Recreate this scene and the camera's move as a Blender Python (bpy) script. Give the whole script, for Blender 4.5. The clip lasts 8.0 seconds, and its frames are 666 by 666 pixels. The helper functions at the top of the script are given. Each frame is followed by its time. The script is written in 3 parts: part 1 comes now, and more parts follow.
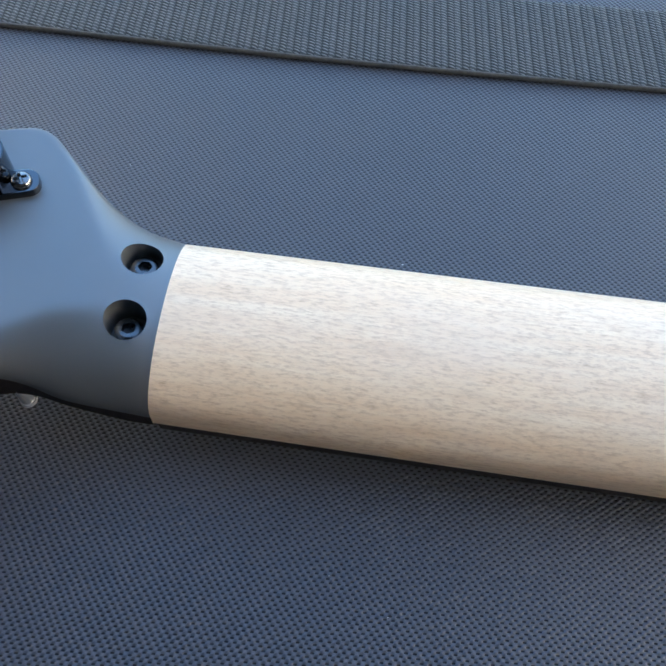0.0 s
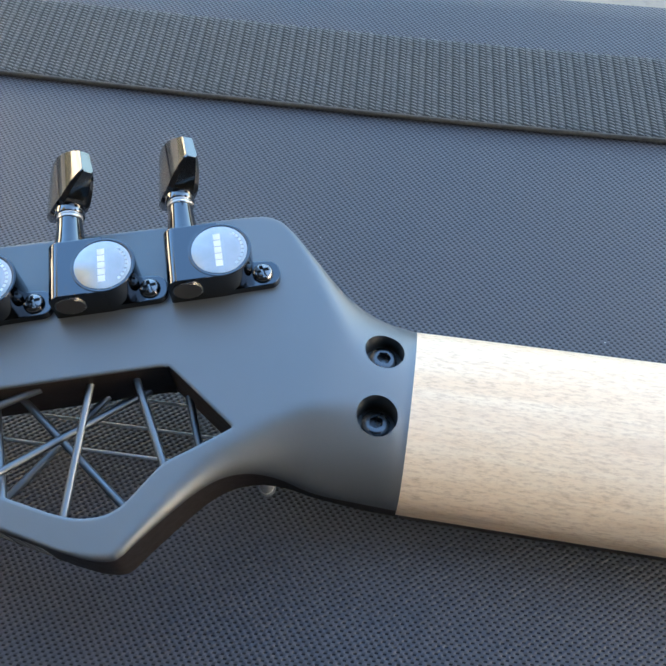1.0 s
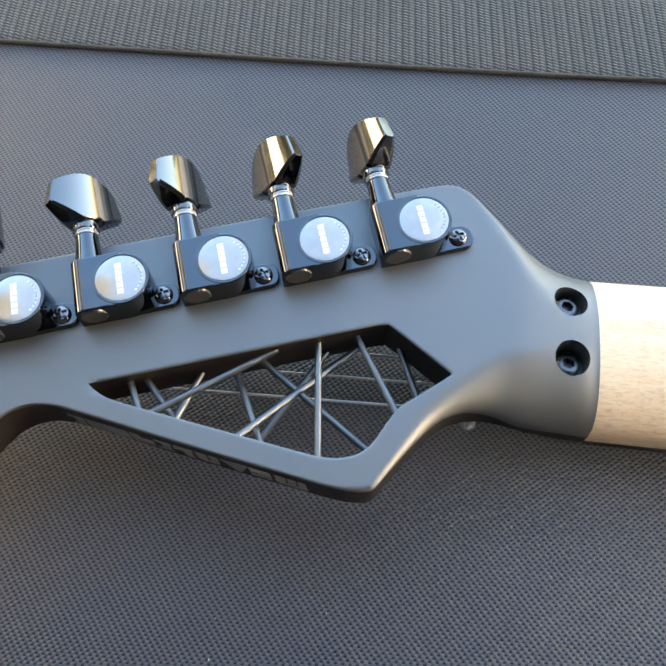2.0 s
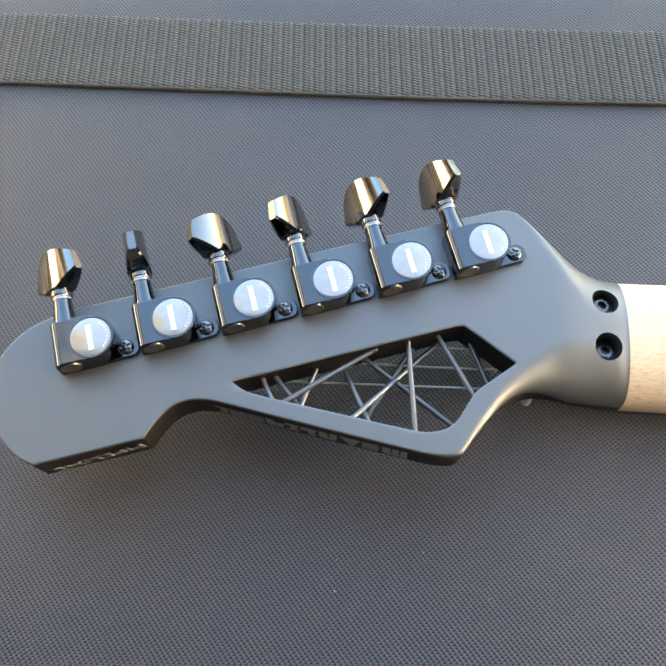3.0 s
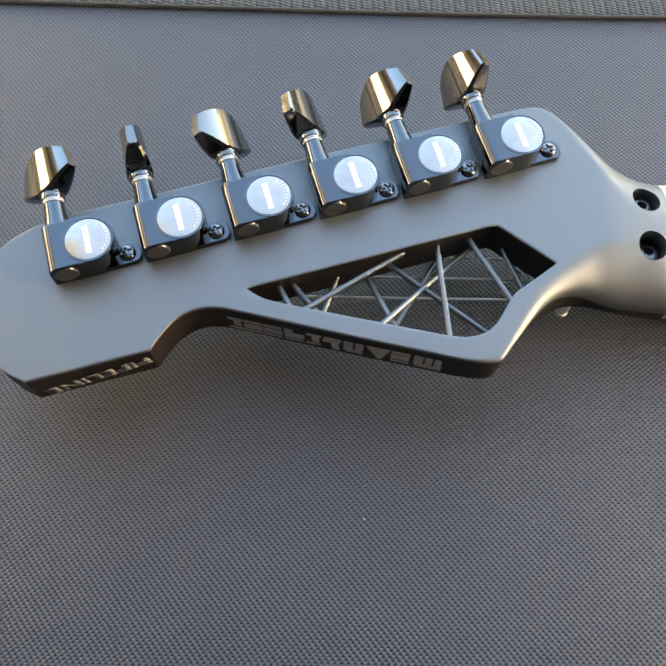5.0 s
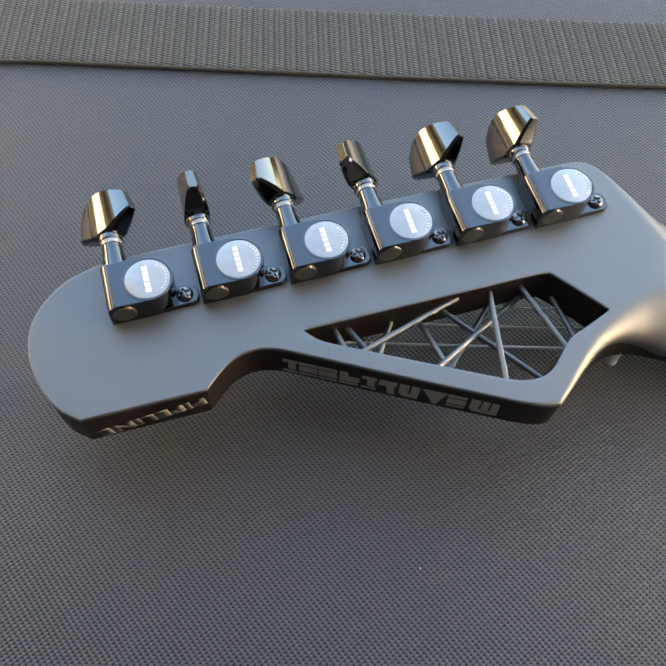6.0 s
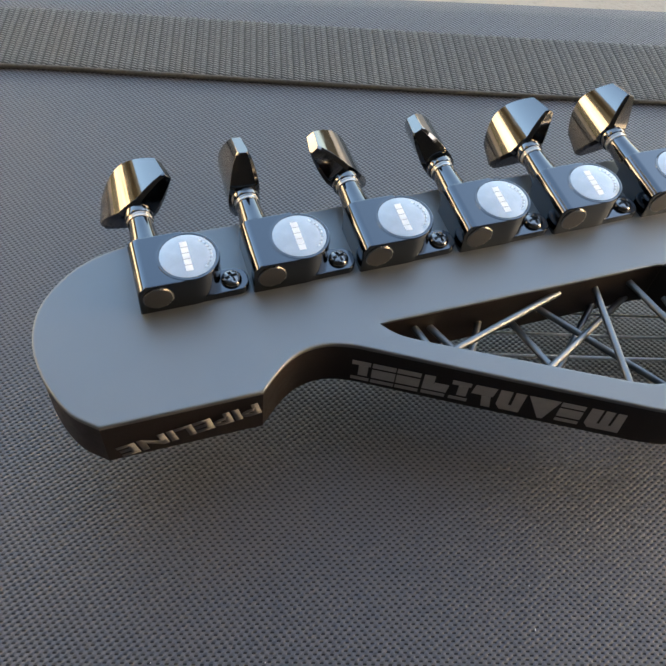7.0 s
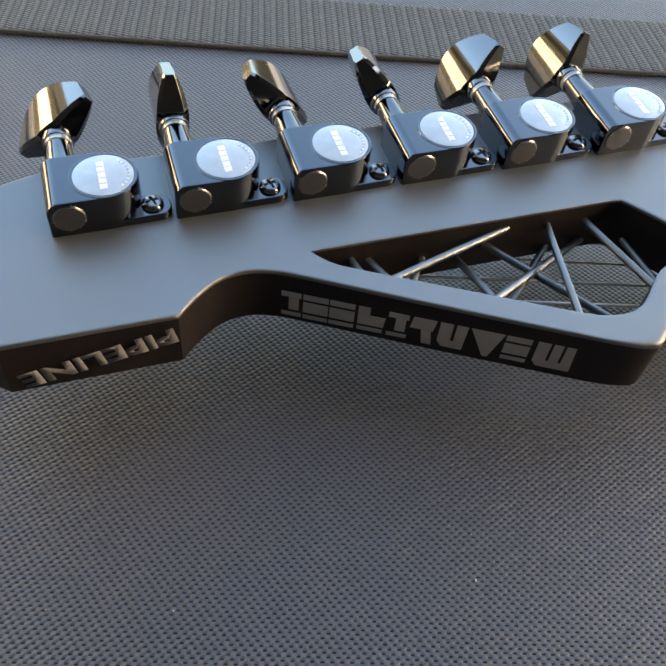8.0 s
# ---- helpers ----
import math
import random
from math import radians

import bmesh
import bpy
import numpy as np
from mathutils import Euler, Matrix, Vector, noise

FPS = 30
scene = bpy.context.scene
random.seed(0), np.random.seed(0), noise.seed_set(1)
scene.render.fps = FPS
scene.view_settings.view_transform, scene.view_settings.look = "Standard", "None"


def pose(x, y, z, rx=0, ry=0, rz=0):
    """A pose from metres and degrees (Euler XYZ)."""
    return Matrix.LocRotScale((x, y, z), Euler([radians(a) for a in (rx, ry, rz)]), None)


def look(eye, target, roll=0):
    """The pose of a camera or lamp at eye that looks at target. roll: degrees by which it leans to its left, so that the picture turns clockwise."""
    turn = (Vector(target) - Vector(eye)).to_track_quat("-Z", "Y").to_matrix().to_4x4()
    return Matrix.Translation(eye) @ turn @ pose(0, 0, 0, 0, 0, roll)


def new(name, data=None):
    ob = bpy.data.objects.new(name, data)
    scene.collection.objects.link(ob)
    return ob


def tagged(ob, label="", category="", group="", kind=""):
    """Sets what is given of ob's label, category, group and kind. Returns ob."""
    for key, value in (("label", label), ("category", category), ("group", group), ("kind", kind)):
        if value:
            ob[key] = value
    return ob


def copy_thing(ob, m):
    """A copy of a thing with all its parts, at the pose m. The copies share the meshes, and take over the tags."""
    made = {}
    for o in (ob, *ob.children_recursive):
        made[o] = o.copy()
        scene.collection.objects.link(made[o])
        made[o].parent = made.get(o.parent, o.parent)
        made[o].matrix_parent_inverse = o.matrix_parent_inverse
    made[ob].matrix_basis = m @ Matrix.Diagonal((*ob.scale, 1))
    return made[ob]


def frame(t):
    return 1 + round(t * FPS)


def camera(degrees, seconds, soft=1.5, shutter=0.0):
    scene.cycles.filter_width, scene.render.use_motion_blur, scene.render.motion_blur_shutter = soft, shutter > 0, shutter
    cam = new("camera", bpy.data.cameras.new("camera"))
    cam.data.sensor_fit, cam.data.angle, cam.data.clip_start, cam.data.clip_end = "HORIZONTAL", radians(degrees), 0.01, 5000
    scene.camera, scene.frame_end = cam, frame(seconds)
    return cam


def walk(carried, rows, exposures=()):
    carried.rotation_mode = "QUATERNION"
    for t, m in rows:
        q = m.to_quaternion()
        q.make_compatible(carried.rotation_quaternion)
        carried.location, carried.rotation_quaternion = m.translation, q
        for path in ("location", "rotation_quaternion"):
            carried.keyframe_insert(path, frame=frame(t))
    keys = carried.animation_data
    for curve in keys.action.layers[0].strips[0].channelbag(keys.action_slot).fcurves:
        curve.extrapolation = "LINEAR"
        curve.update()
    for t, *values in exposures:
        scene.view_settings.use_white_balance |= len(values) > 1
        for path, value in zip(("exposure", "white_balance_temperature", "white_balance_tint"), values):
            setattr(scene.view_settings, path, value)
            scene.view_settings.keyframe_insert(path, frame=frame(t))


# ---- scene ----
cam = camera(45.38, 8.0, soft=1.9)
PATH = [
    (0, (0.04306, 0.04651, 0.17125), (0.04244, 0.17586, -0.04269), 3.849),
    (0.5, (0.01711, 0.05158, 0.16932), (0.01092, 0.18285, -0.04335), 1.917),
    (1, (-0.00529, 0.05860, 0.18135), (-0.01485, 0.18903, -0.03171), 0.740),
    (1.5, (-0.02626, 0.05263, 0.19782), (-0.03709, 0.17382, -0.02057), -1.170),
    (2, (-0.05262, 0.04901, 0.20765), (-0.06225, 0.15968, -0.01631), -2.914),
    (2.2, (-0.06541, 0.04951, 0.21599), (-0.07388, 0.15960, -0.00831), -2.628),
    (3.3, (-0.08280, 0.02448, 0.27426), (-0.08770, 0.12551, 0.04564), -3.819),
    (3.5, (-0.08369, 0.02034, 0.27905), (-0.08812, 0.12129, 0.05038), -3.895),
    (4, (-0.09464, 0.01908, 0.27223), (-0.09844, 0.11794, 0.04264), -3.939),
    (4.5, (-0.11016, 0.01350, 0.24099), (-0.11000, 0.11466, 0.01237), -1.978),
    (4.7, (-0.09821, 0.01586, 0.22521), (-0.09595, 0.11838, -0.00279), -0.767),
    (5.8, (-0.11520, 0.00756, 0.23431), (-0.10522, 0.12974, 0.01643), 2.901),
    (6, (-0.11980, 0.00631, 0.22097), (-0.10972, 0.13441, 0.00652), 2.864),
    (6.5, (-0.13740, 0.01450, 0.18928), (-0.11967, 0.15788, -0.01475), 5.161),
    (7, (-0.14432, 0.00850, 0.16735), (-0.12348, 0.16467, -0.02675), 5.514),
    (7.5, (-0.14134, 0.00400, 0.14894), (-0.11939, 0.16602, -0.04019), 5.807),
    (8, (-0.12852, -0.00140, 0.14376), (-0.10722, 0.16344, -0.04299), 5.603),
]
EXPOSURES = [(0.0, 3.57, 5080, 11), (1.0, 3.73, 5250, 10), (2.0, 4.08, 5950, 11), (3.5, 4.22, 6400, 12), (4.5, 4.22, 6400, 12), (6.0, 3.84, 6500, 14), (7.0, 3.7, 6450, 14), (8.0, 3.8, 6250, 14)]
walk(cam, [(t, look(eye, target, roll)) for t, eye, target, roll in PATH], EXPOSURES)

# ---- light ----
SUN_AZIMUTH, SUN_HEIGHT = radians(98), radians(6)
world = bpy.data.worlds.new("sky")
scene.world = world
world.use_nodes = True
sky = world.node_tree.nodes.new("ShaderNodeTexSky")
sky.sky_type, sky.sun_disc = "NISHITA", False
sky.sun_elevation, sky.sun_rotation = SUN_HEIGHT, SUN_AZIMUTH
sky.air_density, sky.dust_density, sky.ozone_density = 1.0, 3.2, 1.2
world.node_tree.links.new(sky.outputs["Color"], world.node_tree.nodes["Background"].inputs["Color"])
world.node_tree.nodes["Background"].inputs["Strength"].default_value = 0.15
sun_data = bpy.data.lights.new("sun", "SUN")
sun_data.energy, sun_data.angle, sun_data.color = 3.5, radians(1.0), (1.0, 0.9, 0.74)
sun = new("sun", sun_data)
SUN_WAY = Vector((math.sin(SUN_AZIMUTH) * math.cos(SUN_HEIGHT), math.cos(SUN_AZIMUTH) * math.cos(SUN_HEIGHT), math.sin(SUN_HEIGHT)))
sun.matrix_world = look(SUN_WAY * 5, (0, 0, 0))

# ---- materials ----


class Nodes:
    """A small writer of node materials."""

    def __init__(self, name):
        self.mat = bpy.data.materials.new(name)
        self.mat.use_nodes = True
        self.tree = self.mat.node_tree
        self.bsdf = self.tree.nodes["Principled BSDF"]

    def add(self, kind, **values):
        node = self.tree.nodes.new(kind)
        for key, value in values.items():
            if key in node.inputs:
                self.put(node.inputs[key], value)
        return node

    def put(self, socket, value):
        if isinstance(value, bpy.types.NodeSocket):
            self.tree.links.new(value, socket)
        else:
            socket.default_value = value

    def math(self, op, a, b=0.0, c=0.0):
        node = self.tree.nodes.new("ShaderNodeMath")
        node.operation = op
        for socket, value in zip(node.inputs, (a, b, c)):
            self.put(socket, value)
        return node.outputs[0]

    def place(self, scale=(1, 1, 1), turn=(0, 0, 0)):
        texco = self.tree.nodes.new("ShaderNodeTexCoord")
        mapping = self.tree.nodes.new("ShaderNodeMapping")
        mapping.inputs["Scale"].default_value = scale
        mapping.inputs["Rotation"].default_value = turn
        self.tree.links.new(texco.outputs["Object"], mapping.inputs["Vector"])
        return mapping.outputs["Vector"]

    def noise(self, vector, scale, detail=3.0, rough=0.55):
        return self.add("ShaderNodeTexNoise", Vector=vector, Scale=scale, Detail=detail, Roughness=rough).outputs["Fac"]

    def ramp(self, fac, low, high, a, b):
        node = self.tree.nodes.new("ShaderNodeValToRGB")
        node.color_ramp.elements[0].position, node.color_ramp.elements[1].position = low, high
        node.color_ramp.elements[0].color, node.color_ramp.elements[1].color = (*a, 1), (*b, 1)
        self.put(node.inputs["Fac"], fac)
        return node.outputs["Color"]

    def span(self, value, a, b, c, d):
        node = self.tree.nodes.new("ShaderNodeMapRange")
        for socket, v in zip(node.inputs, (value, a, b, c, d)):
            self.put(socket, v)
        return node.outputs[0]

    def mix(self, fac, a, b):
        node = self.tree.nodes.new("ShaderNodeMix")
        node.data_type = "RGBA"
        self.put(node.inputs[0], fac)
        for socket, v in ((node.inputs[6], a), (node.inputs[7], b)):
            self.put(socket, v if isinstance(v, bpy.types.NodeSocket) else (*v, 1))
        return node.outputs[2]

    def bump(self, height, strength, distance):
        node = self.add("ShaderNodeBump", Height=height, Strength=strength, Distance=distance)
        self.tree.links.new(node.outputs["Normal"], self.bsdf.inputs["Normal"])

    def set(self, **values):
        names = {"colour": "Base Color", "rough": "Roughness", "metal": "Metallic", "gloss": "Specular IOR Level",
                 "sheen": "Sheen Weight", "sheen_rough": "Sheen Roughness", "coat": "Coat Weight", "coat_rough": "Coat Roughness"}
        for key, value in values.items():
            if isinstance(value, tuple):
                value = (*value, 1)
            self.put(self.bsdf.inputs[names[key]], value)
        return self.mat


def bag_fabric():
    """Plain-woven navy-grey polyester, yarns 0.88 mm apart."""
    m = Nodes("bag_fabric")
    where = m.place(turn=(0, 0, radians(3.5)))
    wobble = m.noise(m.place(), 90, 2)
    split = m.add("ShaderNodeSeparateXYZ", Vector=where)
    lean = m.math("MULTIPLY_ADD", split.outputs[1], -0.2, split.outputs[0])
    x = m.math("MULTIPLY_ADD", wobble, 1.6, m.math("MULTIPLY", lean, math.pi / 0.00088))
    y = m.math("MULTIPLY_ADD", wobble, 1.1, m.math("MULTIPLY", split.outputs[1], math.pi / 0.00084))
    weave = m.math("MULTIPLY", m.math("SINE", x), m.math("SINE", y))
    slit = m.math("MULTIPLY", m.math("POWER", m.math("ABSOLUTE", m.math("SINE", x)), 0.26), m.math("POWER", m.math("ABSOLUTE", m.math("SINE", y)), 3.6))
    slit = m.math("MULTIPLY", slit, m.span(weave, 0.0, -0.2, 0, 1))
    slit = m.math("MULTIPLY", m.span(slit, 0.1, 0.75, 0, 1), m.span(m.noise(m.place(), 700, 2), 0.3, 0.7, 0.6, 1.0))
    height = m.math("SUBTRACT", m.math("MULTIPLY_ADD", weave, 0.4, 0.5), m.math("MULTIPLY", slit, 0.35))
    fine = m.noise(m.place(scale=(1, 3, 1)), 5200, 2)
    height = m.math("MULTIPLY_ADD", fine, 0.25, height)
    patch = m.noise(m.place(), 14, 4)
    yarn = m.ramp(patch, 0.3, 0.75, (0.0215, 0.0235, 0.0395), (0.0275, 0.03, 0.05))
    # shade between the yarns is put into the colour: low yarns and slits darker
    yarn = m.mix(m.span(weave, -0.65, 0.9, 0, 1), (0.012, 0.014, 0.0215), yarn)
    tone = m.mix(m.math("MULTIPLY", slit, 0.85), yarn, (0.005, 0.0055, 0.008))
    m.bump(height, 0.75, 0.0003)
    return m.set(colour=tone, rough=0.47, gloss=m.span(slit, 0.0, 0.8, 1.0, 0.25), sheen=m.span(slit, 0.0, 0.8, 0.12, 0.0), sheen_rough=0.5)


def webbing_weave():
    """Olive-black polyester webbing: ribs across the band, small slanted stitches along each rib."""
    m = Nodes("webbing_weave")
    where = m.place()
    split = m.add("ShaderNodeSeparateXYZ", Vector=where)
    wobble = m.noise(where, 160, 2)
    u = m.math("MULTIPLY_ADD", wobble, 0.12, m.math("MULTIPLY", split.outputs[0], 1 / 0.0023))
    column = m.math("FRACT", u)
    odd = m.math("MULTIPLY", m.math("FLOOR", m.math("MULTIPLY", m.math("FRACT", m.math("MULTIPLY", u, 0.5)), 2.0)), 0.5)
    v = m.math("MULTIPLY_ADD", wobble, 0.5, m.math("MULTIPLY", split.outputs[1], 1 / 0.0014))
    v = m.math("ADD", m.math("MULTIPLY_ADD", column, 0.75, v), odd)
    dash = m.math("MULTIPLY_ADD", m.math("SINE", m.math("MULTIPLY", v, 2 * math.pi)), 0.5, 0.5)
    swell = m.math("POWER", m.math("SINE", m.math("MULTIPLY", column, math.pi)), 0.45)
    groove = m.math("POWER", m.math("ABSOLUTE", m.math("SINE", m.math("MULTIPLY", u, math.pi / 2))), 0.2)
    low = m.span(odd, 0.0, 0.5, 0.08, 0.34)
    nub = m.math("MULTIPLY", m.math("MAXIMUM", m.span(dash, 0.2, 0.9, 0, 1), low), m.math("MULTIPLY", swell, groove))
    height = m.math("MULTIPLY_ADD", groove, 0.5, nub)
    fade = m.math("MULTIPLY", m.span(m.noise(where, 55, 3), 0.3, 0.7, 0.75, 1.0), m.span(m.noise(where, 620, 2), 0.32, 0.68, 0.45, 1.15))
    # painted-in shade: the colour darkens into grooves and between stitches
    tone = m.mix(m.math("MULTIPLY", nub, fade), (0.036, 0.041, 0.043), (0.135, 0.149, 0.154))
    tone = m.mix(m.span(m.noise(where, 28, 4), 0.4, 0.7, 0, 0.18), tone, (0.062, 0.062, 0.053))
    m.bump(height, 0.85, 0.0004)
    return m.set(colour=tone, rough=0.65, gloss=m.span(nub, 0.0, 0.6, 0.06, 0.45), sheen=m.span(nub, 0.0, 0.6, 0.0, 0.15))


def dark_metal():
    """Bead-blasted, anodised dark grey aluminium."""
    m = Nodes("anodised_metal")
    where = m.place()
    grain = m.noise(where, 2600, 2)
    cloud = m.noise(where, 28, 4)
    m.bump(grain, 0.12, 0.00008)
    return m.set(colour=m.ramp(cloud, 0.3, 0.75, (0.195, 0.208, 0.214), (0.216, 0.23, 0.236)), metal=0.82,
                 rough=m.span(cloud, 0.3, 0.7, 0.45, 0.5))


def black_chrome(name="black_chrome", tint=(0.185, 0.184, 0.182), rough=0.045):
    m = Nodes(name)
    smear = m.noise(m.place(scale=(1, 0.4, 1)), 420, 4)
    return m.set(colour=tint, metal=1.0, rough=m.span(smear, 0.35, 0.8, rough, rough + 0.1))


def maple():
    """Pale raw maple, the grain running along x."""
    m = Nodes("maple")
    long = m.place(scale=(0.05, 1, 1))
    bands = m.noise(long, 240, 5, 0.6)
    fleck = m.noise(m.place(scale=(0.26, 1, 1)), 1600, 5, 0.7)
    cloud = m.noise(m.place(scale=(0.4, 1, 1)), 60, 4)
    tone = m.ramp(bands, 0.3, 0.72, (0.86, 0.655, 0.42), (0.95, 0.8, 0.585))
    tone = m.mix(m.span(fleck, 0.46, 0.7, 0, 0.66), tone, (0.5, 0.33, 0.18))
    tone = m.mix(m.span(cloud, 0.45, 0.75, 0, 0.4), tone, (0.88, 0.73, 0.56))
    tone = m.mix(m.span(m.noise(m.place(scale=(0.22, 1, 1)), 110, 4, 0.6), 0.5, 0.78, 0, 0.4), tone, (0.6, 0.42, 0.25))
    m.bump(m.math("MULTIPLY_ADD", fleck, 0.5, bands), 0.4, 0.0003)
    return m.set(colour=tone, rough=m.span(fleck, 0.3, 0.7, 0.3, 0.46), gloss=0.7)


def plain(name, colour, rough, metal=0.0, gloss=0.5, spread=0.12, scale=300, bump=0.05):
    m = Nodes(name)
    cloud = m.noise(m.place(), scale, 4)
    low, high = tuple(c * (1 - spread) for c in colour), tuple(min(1, c * (1 + spread)) for c in colour)
    if bump:
        m.bump(m.noise(m.place(), scale * 6, 2), bump, 0.0003)
    return m.set(colour=m.ramp(cloud, 0.3, 0.7, low, high), rough=m.span(cloud, 0.3, 0.7, rough * 0.9, min(1, rough * 1.1)), metal=metal, gloss=gloss)


def concrete():
    m = Nodes("pale_concrete")
    where = m.place()
    tone = m.ramp(m.noise(where, 3, 6), 0.3, 0.7, (0.4, 0.34, 0.26), (0.5, 0.43, 0.34))
    tone = m.mix(m.span(m.noise(where, 220, 3), 0.55, 0.75, 0, 0.4), tone, (0.26, 0.22, 0.17))
    m.bump(m.noise(where, 300, 4), 0.4, 0.002)
    return m.set(colour=tone, rough=0.85)


FABRIC, WEBBING, METAL, CHROME, MAPLE = bag_fabric(), webbing_weave(), dark_metal(), black_chrome(), maple()
DARK_CHROME = black_chrome("dark_blue_chrome", (0.125, 0.132, 0.142))
BOLT = black_chrome("oxide_steel", (0.13, 0.132, 0.138), 0.24)
TUBE = black_chrome("brushed_tube", (0.21, 0.226, 0.24), 0.42)
SCREW = black_chrome("screw_steel", (0.26, 0.255, 0.25), 0.2)
STEEL = black_chrome("string_steel", (0.95, 0.945, 0.93), 0.5)
CAPPING = black_chrome("worn_cap", (0.2, 0.19, 0.183), 0.38)
RING = black_chrome("cap_ring_steel", (0.42, 0.41, 0.4), 0.22)
FILM = plain("clear_film_over_silver", (0.46, 0.472, 0.47), 0.14, 0.55, 0.6, 0.12, 260, 0.06)
WHITE = plain("white_print", (0.78, 0.8, 0.82), 0.5)
FAINT = plain("faint_print", (0.46, 0.49, 0.51), 0.4)
# lighter copy of the silver print, makes up for dimmer light on the emblem
BRIGHTENED_PRINT = plain("brightened_silver_print", (0.42, 0.41, 0.4), 0.6, 0, 0.2, 0.1, 300)
SILVER = plain("silver_print", (0.2, 0.2, 0.205), 0.7, 0, 0.06, 0.1, 300)
# dark copy standing in for shade on the headstock's sides, window walls and underside
SHADED_EDGE = plain("shaded_edge", (0.0135, 0.0105, 0.0092), 0.45, 0, 0.3, 0.25, 500, 0.1)
NYLON = plain("pale_washer", (0.5, 0.49, 0.47), 0.25, 0.6, 0.5)
EBONY = plain("ebony", (0.02, 0.017, 0.015), 0.45)
BONE = plain("bone", (0.6, 0.55, 0.45), 0.4)
SELVAGE = plain("selvage_yarn", (0.1, 0.102, 0.096), 0.7, 0, 0.4, 0.25, 900, 0.3)
LINT = plain("lint", (0.5, 0.5, 0.5), 0.9)
CONCRETE = concrete()
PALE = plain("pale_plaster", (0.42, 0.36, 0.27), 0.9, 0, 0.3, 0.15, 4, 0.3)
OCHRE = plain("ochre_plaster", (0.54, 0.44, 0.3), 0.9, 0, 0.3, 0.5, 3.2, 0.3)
BARK = plain("bark", (0.13, 0.1, 0.07), 0.9, 0, 0.3, 0.35, 30, 0.5)
LEAF = plain("leaf", (0.16, 0.125, 0.03), 0.55, 0, 0.4, 0.45, 7, 0)
# dark surface of the added slabs that dim the surroundings
DIM_SCREEN = plain("dim_screen", (0.03, 0.027, 0.016), 0.9, 0, 0.3, 0.5, 6, 0.5)
WALL = plain("dark_screen", (0.018, 0.0155, 0.0135), 0.9, 0, 0.3, 0.25, 6, 0.3)

# ---- building tools; lengths in millimetres ----
MM = 0.001


def part(name, bm, material, parent=None, label="", smooth=True, at=None):
    """Links a bmesh, drawn in millimetres, as one mesh object."""
    bmesh.ops.recalc_face_normals(bm, faces=bm.faces)
    bmesh.ops.scale(bm, vec=(MM, MM, MM), verts=bm.verts)
    if smooth:
        for f in bm.faces:
            f.smooth = True
        for e in bm.edges:
            if len(e.link_faces) == 2 and e.calc_face_angle(0) > radians(38):
                e.smooth = False
    mesh = bpy.data.meshes.new(name)
    bm.to_mesh(mesh)
    bm.free()
    mesh.materials.append(material)
    ob = new(name, mesh)
    if parent:
        ob.parent = parent
    if at is not None:
        ob.matrix_basis = at
    if label:
        tagged(ob, label)
    return ob


def flat_faced(ob):
    """Keeps large faces flat in shading beside their narrow bevels."""
    ob.modifiers.new("weighted_normal", "WEIGHTED_NORMAL").keep_sharp = True
    return ob


def here(x, y, z, rx=0, ry=0, rz=0):
    """pose() with its place in millimetres."""
    return pose(x * MM, y * MM, z * MM, rx, ry, rz)


def rings(bm, loops, bottom=True, top=True, m=Matrix()):
    """Skins rings of points, all of one length; returns the rows of verts."""
    rows = [[bm.verts.new(m @ Vector(p)) for p in loop] for loop in loops]
    n = len(rows[0])
    for a, b in zip(rows, rows[1:]):
        for i in range(n):
            bm.faces.new((a[i], a[(i + 1) % n], b[(i + 1) % n], b[i]))
    if bottom:
        bm.faces.new(rows[0][::-1])
    if top:
        bm.faces.new(rows[-1])
    return rows


def turned(bm, profile, n=28, m=Matrix()):
    """A turned solid about z from (radius, height) pairs."""
    rings(bm, [[(r * math.cos(2 * math.pi * i / n), r * math.sin(2 * math.pi * i / n), h) for i in range(n)] for r, h in profile], m=m)


def between(a, b):
    """The matrix that lays z from a to b, and the length."""
    a, b = Vector(a), Vector(b)
    return Matrix.Translation(a) @ (b - a).to_track_quat("Z", "Y").to_matrix().to_4x4(), (b - a).length


def rod(bm, a, b, radius, n=12):
    m, length = between(a, b)
    turned(bm, [(radius, 0), (radius, length)], n, m)


def filleted(corners, step=12):
    """A closed outline from corners (x, y, radius)."""
    out = []
    count = len(corners)
    for i, (x, y, r) in enumerate(corners):
        p = Vector((x, y))
        a = (Vector(corners[i - 1][:2]) - p).normalized()
        b = (Vector(corners[(i + 1) % count][:2]) - p).normalized()
        if r <= 0:
            out.append(p)
            continue
        half = a.angle(b) / 2
        reach = r / math.tan(half)
        centre = p + (a + b).normalized() * (r / math.sin(half))
        s, e = p + a * reach - centre, p + b * reach - centre
        turn = math.atan2(s.x * e.y - s.y * e.x, s.dot(e))
        for k in range(step + 1):
            c, q = math.cos(turn * k / step), math.sin(turn * k / step)
            out.append(centre + Vector((s.x * c - s.y * q, s.x * q + s.y * c)))
    return out


